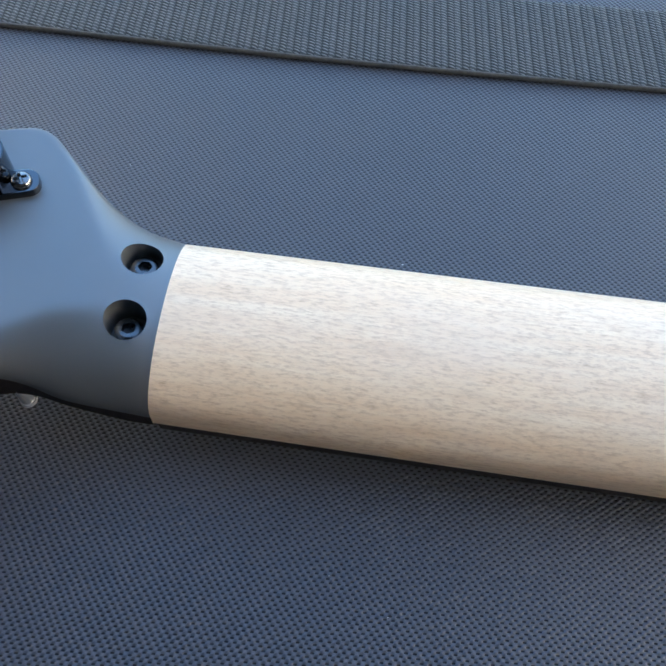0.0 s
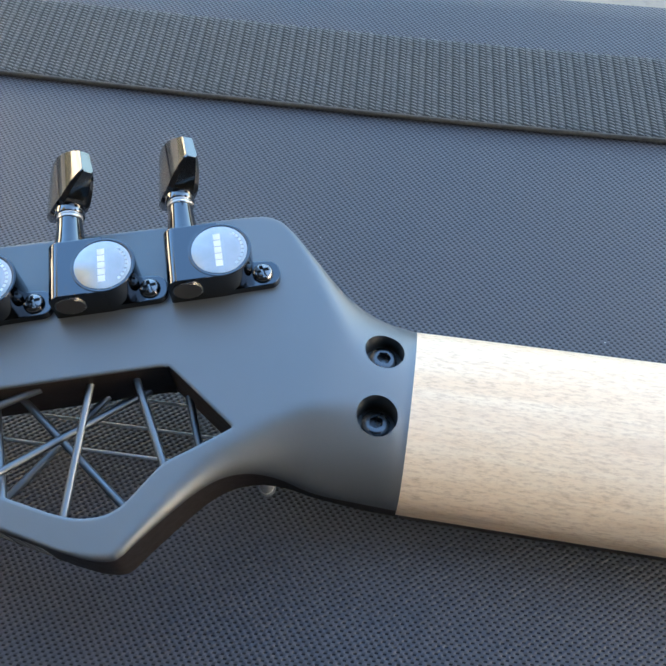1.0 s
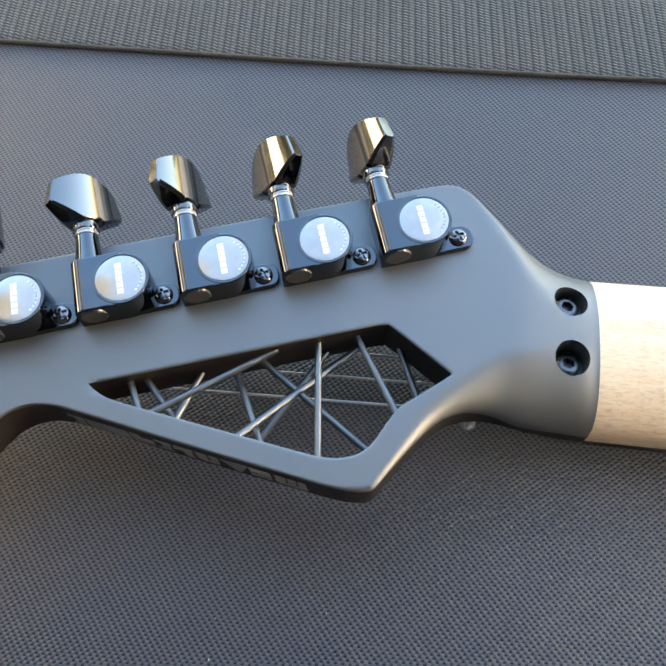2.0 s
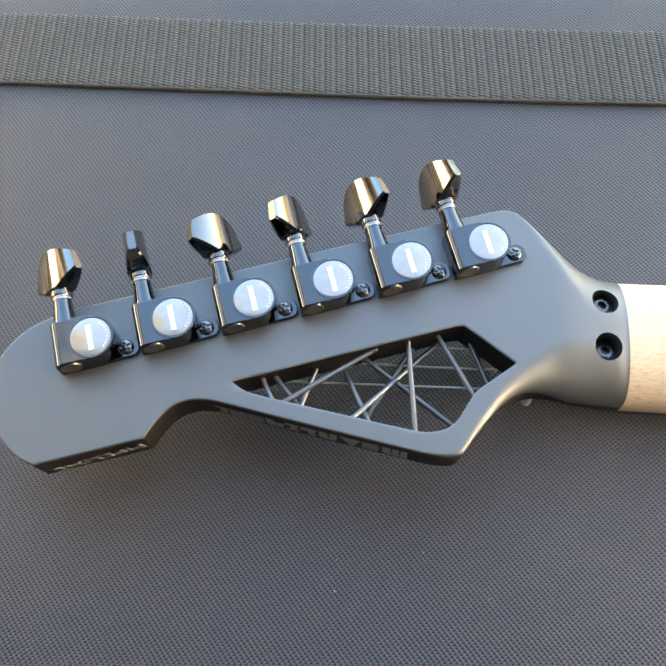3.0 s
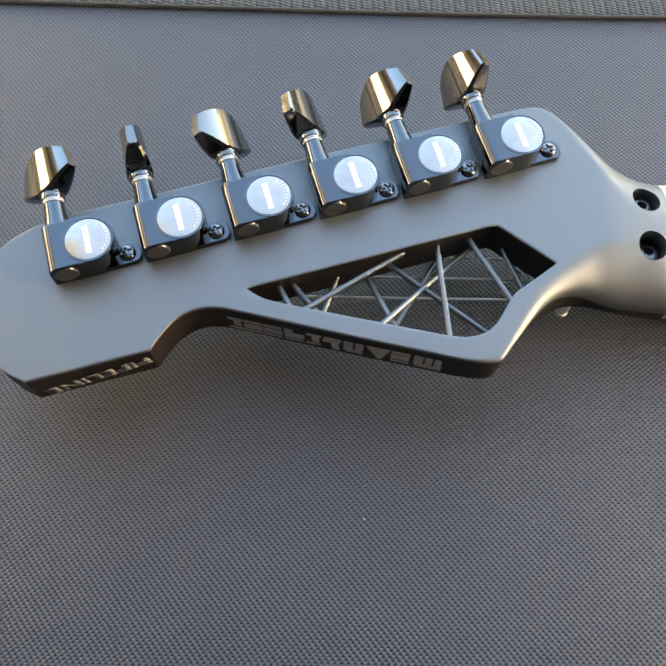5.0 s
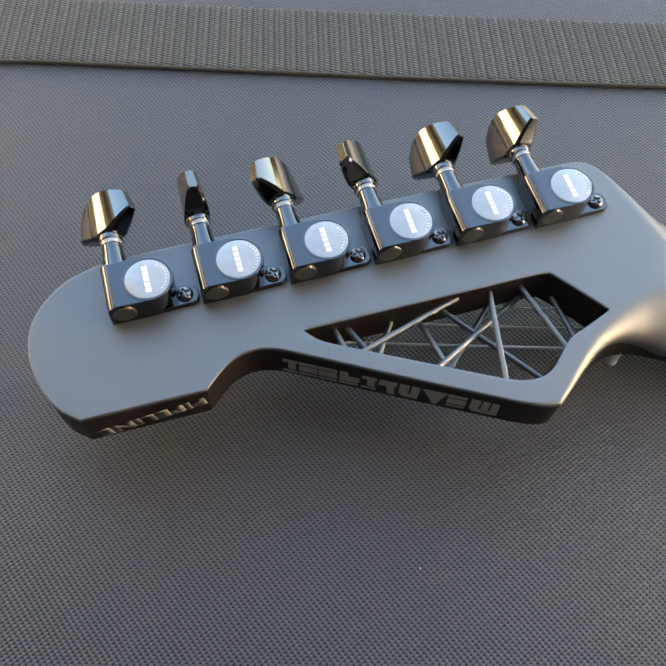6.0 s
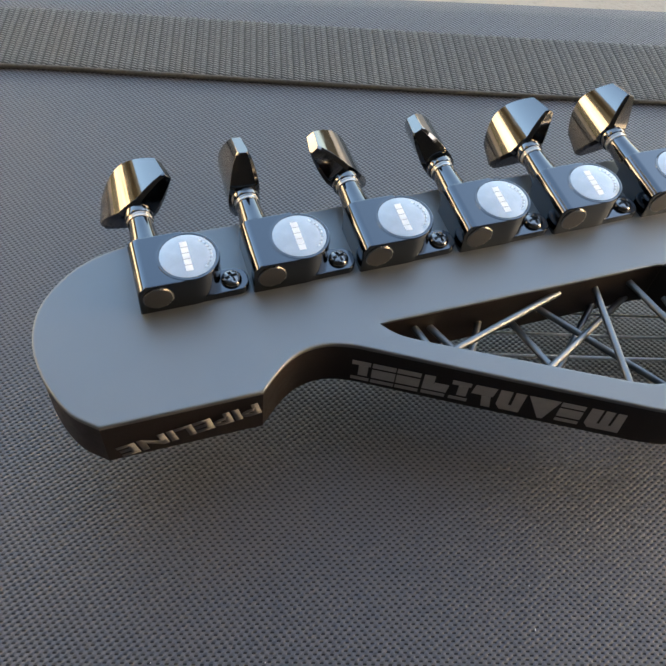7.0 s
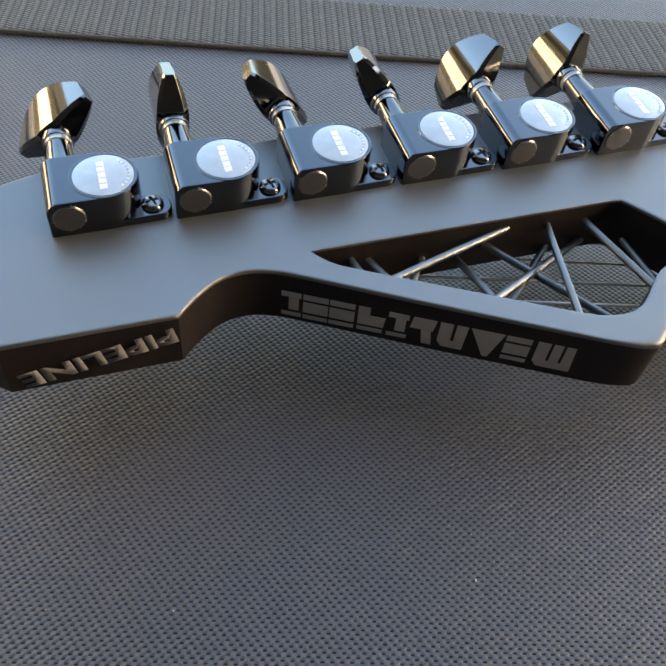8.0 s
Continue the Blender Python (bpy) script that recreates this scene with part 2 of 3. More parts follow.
def spline(points, per=8):
    """A smooth open line through points, without its last one."""
    p = [Vector(q) for q in points]
    p = [p[0] * 2 - p[1]] + p + [p[-1] * 2 - p[-2]]
    out = []
    for i in range(1, len(p) - 2):
        for k in range(per):
            t = k / per
            out.append(0.5 * (2 * p[i] + (p[i + 1] - p[i - 1]) * t + (2 * p[i - 1] - 5 * p[i] + 4 * p[i + 1] - p[i + 2]) * t * t
                              + (3 * p[i] - p[i - 1] - 3 * p[i + 1] + p[i + 2]) * t ** 3))
    return out


def evenly(loop, gap):
    """The closed loop again, with points at most gap apart."""
    out = []
    loop = [p for i, p in enumerate(loop) if (p - loop[i - 1]).length > 0.02]
    for a, b in zip(loop, loop[1:] + loop[:1]):
        k = max(1, math.ceil((b - a).length / gap))
        out += [a.lerp(b, i / k) for i in range(k)]
    return out


def inset(loop, d):
    """A clockwise loop moved inwards by d (outwards: minus)."""
    out, n = [], len(loop)
    for i, p in enumerate(loop):
        t = (loop[(i + 1) % n] - loop[i - 1]).normalized()
        out.append(p + Vector((t.y, -t.x)) * d)
    return out


def ease(x, a, b):
    x = np.clip((x - a) / (b - a), 0, 1)
    return x * x * (3 - 2 * x)


def box(bm, x0, x1, y0, y1, z0, z1, bevel=0.0, m=Matrix()):
    made = bmesh.ops.create_cube(bm, size=1, matrix=m @ Matrix.Translation(((x0 + x1) / 2, (y0 + y1) / 2, (z0 + z1) / 2)) @ Matrix.Diagonal((x1 - x0, y1 - y0, z1 - z0, 1)))
    if bevel:
        edges = list({e for v in made["verts"] for e in v.link_edges})
        bmesh.ops.bevel(bm, geom=edges, offset=bevel, segments=2, affect="EDGES")


# ---- the ground and the bag that the guitar lies on ----
bm = bmesh.new()
bmesh.ops.create_grid(bm, x_segments=2, y_segments=2, size=90000, matrix=Matrix.Translation((0, 0, -110)))
tagged(part("ground", bm, CONCRETE, smooth=False), "pale ochre paving behind the bag, partly in the sun", "ground", kind="structure")

# plain unseen walls and roofs, added to block light or colour the reflections
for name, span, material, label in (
        ("wall_south", (-2400, 1300, -620, -420, -110, 3000), WALL, "unseen dark brown wall, added to block light from behind the camera"),
        # the two western slabs are added for gold and dark bands in the chrome
        ("wall_west", (-2600, -2400, -420, 4200, -110, 820), OCHRE, "unseen low ochre wall in the sun, added for gold reflections"),
        ("wall_far_west", (-3300, -3100, -420, 4200, -110, 1950), DIM_SCREEN, "unseen tall dark slab, added for dark bands in the reflections"),
        ("wall_low_screen", (-2380, -2200, -420, 4200, -110, 200), DIM_SCREEN, "unseen low dark slab, added to cut low light from the west"),
        ("wall_east", (1200, 1300, -3000, 1000, -110, 290), PALE, "unseen low pale wall, added to block the direct sun"),
        ("wall_north", (-3100, 2800, 4200, 4400, -110, 650), DIM_SCREEN, "unseen dark slab, added to block the low northern sky"),
        ("roof_screen", (2000, 4300, -420, 2300, 2150, 2270), WALL, "unseen dark slab, added to dim the eastern sky"),
        ("ceiling", (-2400, 1300, -420, 250, 2150, 2250), WALL, "unseen dark slab, added to block light from overhead")):
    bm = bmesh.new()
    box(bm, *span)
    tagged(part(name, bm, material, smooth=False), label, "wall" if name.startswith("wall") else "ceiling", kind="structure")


def branch(bm, a, b, r0, r1):
    m, length = between(a, b)
    turned(bm, [(r0, 0), (r0 * 0.6 + r1 * 0.4, length * 0.45), (r1, length)], 9, m)


def garden_tree():
    """A tree of 7.5 m beyond the low wall, its crown of small leaves in the evening sun."""
    rng = random.Random(11)
    tree = tagged(new("tree"), "tall garden tree in golden low sun beyond the wall", "tree")
    tree.matrix_world = pose(-2.85, 1.12, -0.11)
    bm = bmesh.new()
    branch(bm, (0, 0, 0), (60, -40, 2300), 130, 95)
    branch(bm, (60, -40, 2280), (-40, 60, 4600), 95, 55)
    tips = []
    for k in range(13):
        turn, rise = 2.4 * k, rng.uniform(2600, 4000)
        start = Vector((20, 0, rise))
        tip = Vector((math.cos(turn) * rng.uniform(500, 1100), math.sin(turn) * rng.uniform(500, 1100), rise + rng.uniform(400, 1700)))
        branch(bm, start, tip, 42, 12)
        tips.append(tip)
    part("trunk", bm, BARK, tree, "grey-brown trunk with limbs")
    verts, faces = [], []
    clumps = [t + Vector([rng.gauss(0, 260) for _ in range(3)]) for t in tips for _ in range(4)]
    clumps += [Vector((rng.gauss(0, 650), rng.gauss(0, 650), rng.gauss(4850, 600))) for _ in range(46)]
    for c in clumps:
        spread = rng.uniform(170, 330)
        for _ in range(95):
            p = c + Vector([rng.gauss(0, spread) for _ in range(3)])
            away = p - Vector((0, 0, 4850))
            if away.length > 1420 + 330 * noise.noise(away * 0.0016):
                continue
            m = Euler([rng.uniform(0, 6.3) for _ in range(3)]).to_matrix()
            size = rng.uniform(38, 70)
            n = len(verts)
            verts += [p + m @ Vector((u * size, v * size, h * size)) for u, v, h in ((-1, 0, 0), (0, -0.45, 0.12), (1, 0, -0.1), (0, 0.45, 0.12))]
            faces.append((n, n + 1, n + 2, n + 3))
    mesh = bpy.data.meshes.new("crown")
    mesh.from_pydata([v * MM for v in verts], [], faces)
    mesh.materials.append(LEAF)
    crown = new("crown", mesh)
    crown.parent = tree
    tagged(crown, "crown of small yellow-green leaves", kind="stuff")


garden_tree()

bag = tagged(new("gig_bag"), "navy-grey woven nylon gig bag lying flat with a webbing strap", "gig bag")


def sag(x, y):
    """The height of the soft panel: it dips towards the strap and swells a little."""
    return float(-5.5 * ease(y, 85, 250)) + 1.0 * math.exp(-((x + 60) / 70) ** 2 - ((y - 135) / 32) ** 2) + 0.35 * noise.noise((x * 0.011, y * 0.011, 1.7))


def bag_shell():
    """A padded slab with rolled edges; its top lies about height 0."""
    bm = bmesh.new()
    outline = evenly(filleted([(-620, -330, 60), (-620, 363, 60), (760, 318, 60), (760, -330, 60)], 10), 24)
    loops = []
    for k in range(15):
        a = math.pi * k / 14
        loops.append([(p.x, p.y, -55 - 55 * math.cos(a) + sag(p.x, p.y) * k / 14) for p in inset(outline, 24 * (1 - math.sin(a) ** 0.6))])
    rim, centre = inset(outline, 24), Vector((70, 12))
    for k in range(1, 40):
        ring = [centre + (p - centre) * (1 - k / 40) for p in rim]
        loops.append([(p.x, p.y, sag(p.x, p.y)) for p in ring])
    rings(bm, loops)
    return bm


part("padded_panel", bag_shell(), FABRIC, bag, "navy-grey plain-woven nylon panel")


def strap_edge(x):
    """The strap's near edge, in millimetres along the bag."""
    u = min(max(x, -260.0), 180.0) / 100
    slope = (-5.31 + 2.14 * u + 0.69 * u * u) / 100
    return 257.5 - 5.31 * u + 1.07 * u * u + 0.23 * u ** 3 + slope * (x - u * 100) - 2.0 * math.exp(-((x + 262) / 22) ** 2)


def strap():
    """A band 40 mm wide and 1.7 mm thick, ribbed across, with a scalloped far edge."""
    bm = bmesh.new()
    across = [0.0, 0.004, 0.02, 0.06] + [0.06 + 0.88 * k / 8 for k in range(1, 9)] + [0.98, 0.996, 1.0]
    rise = [0.1, 1.1, 1.55, 1.65] + [1.7] * 8 + [1.5, 1.0, 0.1]
    rows = []
    x = -600.0
    while x < 740:
        rib = abs(math.sin(math.pi * x / 2.3)) ** 0.6
        scallop = 0.55 * abs(math.sin(math.pi * x / 4.6)) + 0.25 * noise.noise((x * 0.3, 0, 0))
        lift = 0.5 * noise.noise((x * 0.008, 3, 0)) + 0.5
        width = 39.6 + scallop
        y0 = strap_edge(x)
        rows.append([bm.verts.new((x, y0 + width * s, sag(x, y0 + width * s) + h + (0.22 * rib if 0.5 < h else 0) + (lift * 0.5 if h > 0.3 else 0))) for s, h in zip(across, rise)])
        x += 0.575
    for a, b in zip(rows, rows[1:]):
        for i in range(len(a) - 1):
            bm.faces.new((a[i], b[i], b[i + 1], a[i + 1]))
    return bm


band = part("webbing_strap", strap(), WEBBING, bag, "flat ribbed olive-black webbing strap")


def selvage():
    """The tight, smooth near edge of the band."""
    bm = bmesh.new()
    loops = []
    for k in range(336):
        x = -600 + 4 * k
        lift = 0.25 * noise.noise((x * 0.008, 3, 0)) + 0.25
        y0 = strap_edge(x) + 0.12 * noise.noise((x * 0.11, 7, 0))
        loops.append([(x, y0 + 0.45 - 0.66 * math.cos(a), sag(x, y0) + 0.85 + 0.6 * lift + 0.95 * math.sin(a)) for a in np.linspace(0, 2 * math.pi, 11)[:-1]])
    rings(bm, loops)
    return bm


part("selvage", selvage(), SELVAGE, band, "smooth grey selvage")


def lint():
    """Loose pale specks on the cloth."""
    bm = bmesh.new()
    rng = random.Random(4)
    spots = [(-88.1, 62.3), (18.0, 163.0), (-211.0, 86.5), (60.0, 175.0), (80.0, 132.0), (-60.0, 74.0), (-40.0, 60.0), (-20.0, 205.0)]
    spots += [(rng.uniform(-230, 130), rng.uniform(30, 300)) for _ in range(14)]
    for k, (x, y) in enumerate(spots):
        size = 0.22 if k < 4 else rng.uniform(0.08, 0.15)
        m = Matrix.Translation((x, y, sag(x, y) + 0.12)) @ Euler((0, 0, rng.uniform(0, 3))).to_matrix().to_4x4() @ Matrix.Diagonal((size * 1.7, size * 0.7, size * 0.5, 1))
        bmesh.ops.create_icosphere(bm, subdivisions=1, radius=1, matrix=m)
    return bm


tagged(part("lint", lint(), LINT), "tiny white lint specks on the woven bag", "lint", kind="stuff")

# ---- the guitar: x along the row of tuners towards the neck, y across, z out of the back of the headstock ----
guitar = tagged(new("electric_guitar"), "electric guitar lying face down, dark metal headstock with pale maple neck", "guitar")
ALONG, ACROSS, OUT = Vector((0.96875, 0.24800, 0.00287)), Vector((-0.24761, 0.96643, 0.06856)), Vector((0.01423, -0.06713, 0.99764))
guitar.matrix_world = Matrix.Translation((-0.15212, 0.13155, 0.03214)) @ Matrix((ALONG, ACROSS, OUT)).transposed().to_4x4()

THICK = 14.4
JOINT = Vector((154.85, -33.46))
AXIS = Vector((0.9525, -0.3045))
SIDE = Vector((0.3045, 0.9525))
CROWN, ROLL, HALF = -2.4, 12.5, 21.4


def neck_height(w, half):
    """The back of the neck at w from its middle."""
    q = np.clip(np.abs(w) / half, 0, 1)
    return CROWN - ROLL * (1 - (1 - q ** 2.15) ** (1 / 2.15))


def outline():
    line = spline([(-33.7, -29.1), (-38.9, -24.2), (-42.6, -16.2), (-44.3, -6.8), (-42.8, 2.0), (-38.0, 9.0), (-31.0, 14.2), (-22.0, 17.0), (-12.0, 17.9)], 6)
    line += spline([(-12.0, 17.9), (60.0, 18.0), (125.0, 17.5)], 4)
    line += spline([(125.0, 17.5), (129.8, 17.0), (133.0, 15.2), (135.7, 11.6), (139.7, 4.2), (144.1, -2.7), (149.6, -7.8), (155.6, -11.2), (161.3, -13.0)], 6)
    low = JOINT - SIDE * HALF
    line += [JOINT + SIDE * HALF]
    line += spline([low, (140.5, -51.4), (131.4, -48.4), (124.5, -45.0), (118.6, -43.6), (113.0, -44.1), (107.6, -46.4), (101.0, -50.8), (95.0, -55.2), (92.3, -57.3)], 6)
    line += spline([(92.3, -57.3), (90.6, -58.1), (88.4, -58.0), (85.0, -57.0), (80.0, -54.7)], 5)
    line += spline([(80.0, -54.7), (53.0, -40.0), (27.0, -25.5)], 4)
    line += spline([(27.0, -25.5), (21.2, -22.5), (15.7, -21.0), (9.9, -21.7), (4.7, -24.8), (-1.0, -30.0)], 7)
    return evenly(line, 0.9)


def window_loop():
    line = [Vector((29.4, -18.5)), Vector((101.6, -18.5))]
    line += spline([(101.6, -18.5), (103.6, -18.9), (105.2, -20.2), (115.6, -34.2)], 4)
    line += spline([(115.6, -34.2), (115.9, -34.9), (114.8, -35.5), (107.0, -38.4), (102.0, -40.2), (98.8, -42.6), (94.2, -46.8), (91.6, -48.5), (88.4, -49.4), (83.5, -49.0), (78.4, -47.0)], 5)
    line += [Vector((78.4, -47.0)), Vector((38.0, -25.7))]
    line += spline([(38.0, -25.7), (33.2, -22.8), (29.9, -19.4)], 4)
    return evenly(line, 1.2)


BOLTS = [Vector((151.3, -21.6)), Vector((146.6, -36.5))]


def inside(points, loop):
    """Which of the points lie within the loop."""
    out = np.zeros(len(points), bool)
    px, py = points[:, 0], points[:, 1]
    for a, b in zip(loop, loop[1:] + loop[:1]):
        if a.y == b.y:
            continue
        out ^= ((a.y > py) != (b.y > py)) & (px < (b.x - a.x) * (py - a.y) / (b.y - a.y) + a.x)
    return out


def distance(points, loop, skip=None):
    """How far the points lie from the loop; skip(a, b) leaves out some of its edges."""
    best = np.full(len(points), 1e9)
    for a, b in zip(loop, loop[1:] + loop[:1]):
        if skip and skip(a, b):
            continue
        d, rel = np.array(b - a), points - np.array(a)
        k = np.clip(rel @ d / (d @ d), 0, 1)
        best = np.minimum(best, np.hypot(*(rel - k[:, None] * d).T))
    return best


def eased(x, xs, ys):
    """A line through the pairs with its corners rounded off."""
    return sum(np.interp(x + d, xs, ys) for d in np.linspace(-3, 3, 9)) / 9


def headstock_height(points, rim, window):
    """The back surface: a flat field with a crisp rim, which falls away past a soft crease into the neck's round back."""
    rel = points - np.array(JOINT)
    s, w = rel @ np.array(AXIS), rel @ np.array(SIDE)
    d = distance(points, rim, lambda a, b: min((a - JOINT).dot(AXIS), (b - JOINT).dot(AXIS)) > -0.3)
    lower = eased(s, [-62, -52, -44, -36, -30, -24, -20, -10, 0, 6], [0.4, 1.3, 3.0, 5.5, 9.5, 15.0, 18.5, 20.6, HALF, HALF])
    upper = eased(s, [-44, -34, -28, -23, -19, -16, -8, 0, 6], [0.4, 0.6, 1.4, 3.6, 7.4, 11.3, 17.8, HALF, HALF])
    side = ease(w, -15, 15)
    r = lower * (1 - side) + upper * side
    drop = ROLL * (r / HALF) ** 0.88
    bend = 1.4 + 0.75 * ease(s, -16, 0)
    q = 1 - np.clip(d / r, 0, 1)
    rolled = -drop * (1 - np.clip(1 - q ** bend, 0, 1) ** (1 / 2.15)) + CROWN * np.clip((s + 21) / 21, 0, 1) ** 1.35
    mixed = ease(s, -3, 0)
    h = rolled * (1 - mixed) + neck_height(w, HALF) * mixed
    return h - 0.18 * (1 - np.clip(distance(points, window) / 0.28, 0, 1))


def headstock():
    from mathutils.geometry import delaunay_2d_cdt
    rim, window = outline(), window_loop()
    bores = [[c + Vector((4.45 * math.cos(-2 * math.pi * i / 36), 4.45 * math.sin(-2 * math.pi * i / 36))) for i in range(36)] for c in BOLTS]
    loops = [rim, window] + bores
    points, edges = [], []
    for loop in loops:
        start = len(points)
        points += list(loop)
        edges += [(start + i, start + (i + 1) % len(loop)) for i in range(len(loop))]
    for d in (0.05, 0.14, 0.26, 0.42, 0.75, 1.3, 2.0):
        ring = inset(rim, d)
        far = distance(np.array(ring), rim)
        points += [p for p, f in zip(ring, far) if f > d * 0.9]
    for d in (0.3, 0.75):
        ring = inset(window, -d)
        points += [p for p, f in zip(ring, distance(np.array(ring), window)) if f > d * 0.94 and p.x > 31]
    gx, gy = np.meshgrid(np.arange(-46, 164, 1.7), np.arange(-60, 20, 1.7))
    grid = np.stack([gx.ravel() + (np.round(gy.ravel() / 1.7) % 2) * 0.85, gy.ravel()], 1)
    keep = inside(grid, rim) & (distance(grid, rim) > 2.6) & ~inside(grid, window) & (distance(grid, window) > 1.4)
    for bore in bores:
        keep &= ~inside(grid, bore) & (distance(grid, bore) > 0.8)
    points += [Vector(p) for p in grid[keep]]
    flat, _, faces, *_ = delaunay_2d_cdt(points, edges, [], 0, 1e-4)
    xy = np.array([tuple(p) for p in flat])
    tri = np.array(faces)
    mid = xy[tri].mean(1)
    good = inside(mid, rim) & ~inside(mid, window)
    for bore in bores:
        good &= ~inside(mid, bore)
    h = headstock_height(xy, rim, window)
    bm = bmesh.new()
    top = [bm.verts.new((x, y, z)) for (x, y), z in zip(xy, h)]
    for f in tri[good]:
        bm.faces.new([top[i] for i in f])
    find = {(round(x, 3), round(y, 3)): i for i, (x, y) in enumerate(xy)}
    lows = []
    for n, loop in enumerate(loops):
        a = np.array([tuple(p) for p in loop])
        s = (a - np.array(JOINT)) @ np.array(AXIS)
        floor = -THICK - 5.2 * ease(s, -22, -2) if n < 2 else np.full(len(a), -9.4)
        upper = [top[find[(round(float(x), 3), round(float(y), 3))]] for x, y in a]
        lower = upper
        for depth in (0.25, 0.6, None):
            above = lower
            lower = [bm.verts.new((x, y, z if depth is None else v.co.z - depth)) for (x, y), z, v in zip(a, floor, upper)]
            for i in range(len(a)):
                j = (i + 1) % len(a)
                # below the rim the sides take the shade-coloured material
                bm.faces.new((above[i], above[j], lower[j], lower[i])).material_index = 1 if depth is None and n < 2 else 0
        lows.append(lower)
        if n > 1:
            bm.faces.new(lower)
    # the underside is coloured dark as well, to cut bounced light
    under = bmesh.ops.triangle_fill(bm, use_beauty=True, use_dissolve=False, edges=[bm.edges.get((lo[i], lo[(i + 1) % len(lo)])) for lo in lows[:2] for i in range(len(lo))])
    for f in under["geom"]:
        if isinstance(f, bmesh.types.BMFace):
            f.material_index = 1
    bmesh.ops.delete(bm, geom=[v for v in bm.verts if not v.link_faces], context="VERTS")
    return bm


plate = part("headstock", headstock(), METAL, guitar, "satin dark grey anodised metal headstock, shade coloured into its edges")
plate.data.materials.append(SHADED_EDGE)


def neck():
    """Drawn along its own axis, x from the joint."""
    bm = bmesh.new()
    loops = []
    for k in range(45):
        s = 340 * k / 44
        half = HALF + 0.0125 * s
        w = half * np.sin(np.linspace(-math.pi / 2, math.pi / 2, 41))
        h = neck_height(w, half) - 0.004 * s
        loop = [(s, a, b) for a, b in zip(w, h)]
        loops.append([(s, -half, -18.6 - 0.004 * s)] + loop + [(s, half, -18.6 - 0.004 * s)])
    rings(bm, loops)
    return bm


NECK = here(JOINT.x, JOINT.y, 0, 0, 0, math.degrees(math.atan2(AXIS.y, AXIS.x)))
part("neck", neck(), MAPLE, guitar, "pale raw maple neck with fine grain", at=NECK)
bm = bmesh.new()
rings(bm, [[(s, e * (HALF + 0.0125 * s - 0.4), z - 0.004 * s) for e, z in ((-1, -18.6), (1, -18.6), (1, -22.6), (-1, -22.6))] for s in (1.0, 340.0)])
part("fretboard", bm, EBONY, guitar, "dark fretboard under the neck", smooth=False, at=NECK)
bm = bmesh.new()
box(bm, -4, 0.8, -19.5, 19.5, -23.6, -18.4, 0.4)
part("nut", bm, BONE, guitar, at=NECK)


def bolt():
    """A socket cap screw, its head's top at height 0."""
    bm = bmesh.new()
    n = 30

    def hexagon(r, h):
        out = []
        for i in range(n):
            a = 2 * math.pi * i / n
            k = r / math.cos((a + math.pi / 6) % (math.pi / 3) - math.pi / 6)
            out.append((k * math.cos(a), k * math.sin(a), h))
        return out

    def circle(r, h):
        return [(r * math.cos(2 * math.pi * i / n), r * math.sin(2 * math.pi * i / n), h) for i in range(n)]
    rings(bm, [circle(3.1, -3.6), circle(3.1, -0.5), circle(2.6, -0.05), circle(2.1, 0), hexagon(1.45, 0), hexagon(1.35, -0.15), hexagon(1.35, -1.7)])
    return bm


for k, c in enumerate(BOLTS):
    part("bolt", bolt(), BOLT, guitar, "recessed hex-socket bolt", at=here(c.x, c.y, -5.8, -4, 9, 20 + 25 * k))

bm = bmesh.new()
box(bm, -32, -26.5, -18.5, 18.5, -21.0, -18.2, 0.7)
part("string_bar", bm, CHROME, guitar, "black string bar under the headstock", at=NECK)
for x, y, z in ((121.3, -42.4, -20.2), (129.2, -41.2, -18.2)):
    bm = bmesh.new()
    turned(bm, [(1.6, -6.5), (1.6, 0.5), (1.9, 0.6), (1.9, 1.6), (1.3, 2.1)], 20, Matrix.Rotation(math.pi, 4, "X"))
    part("clamp_screw", bm, STEEL, guitar, "small shiny screw under the headstock", at=here(x, y, z))

# tubes that cross the window
TUBES = [
    ((42.4, -28.6, -2.4), (76.0, -18.3, -3.6)), ((86.4, -18.2, -4.7), (80.0, -48.6, -4.2)), ((96.2, -18.2, -5.2), (101.3, -41.2, -4.5)),
    ((62.0, -38.6, -3.0), (98.1, -18.3, -12.2)), ((71.0, -18.2, -7.7), (93.2, -47.8, -9.1)), ((64.4, -18.2, -10.5), (67.7, -42.0, -6.0)),
    ((64.2, -40.2, -12.8), (88.6, -18.2, -12.4)), ((106.8, -22.0, -10.4), (108.3, -38.6, -10.9)), ((47.4, -31.0, -6.0), (56.0, -18.3, -9.0)),
    ((42.6, -18.3, -6.0), (48.6, -31.8, -6.5)), ((38.6, -18.3, -5.0), (40.3, -27.6, -4.0)),
]
for a, b in TUBES:
    bm = bmesh.new()
    rod(bm, a, b, 0.85, 14)
    part("tube", bm, TUBE, guitar)

# ---- tuning machines; drawn from the fixing screw, the shaft along y ----
SHAFT = -16.8


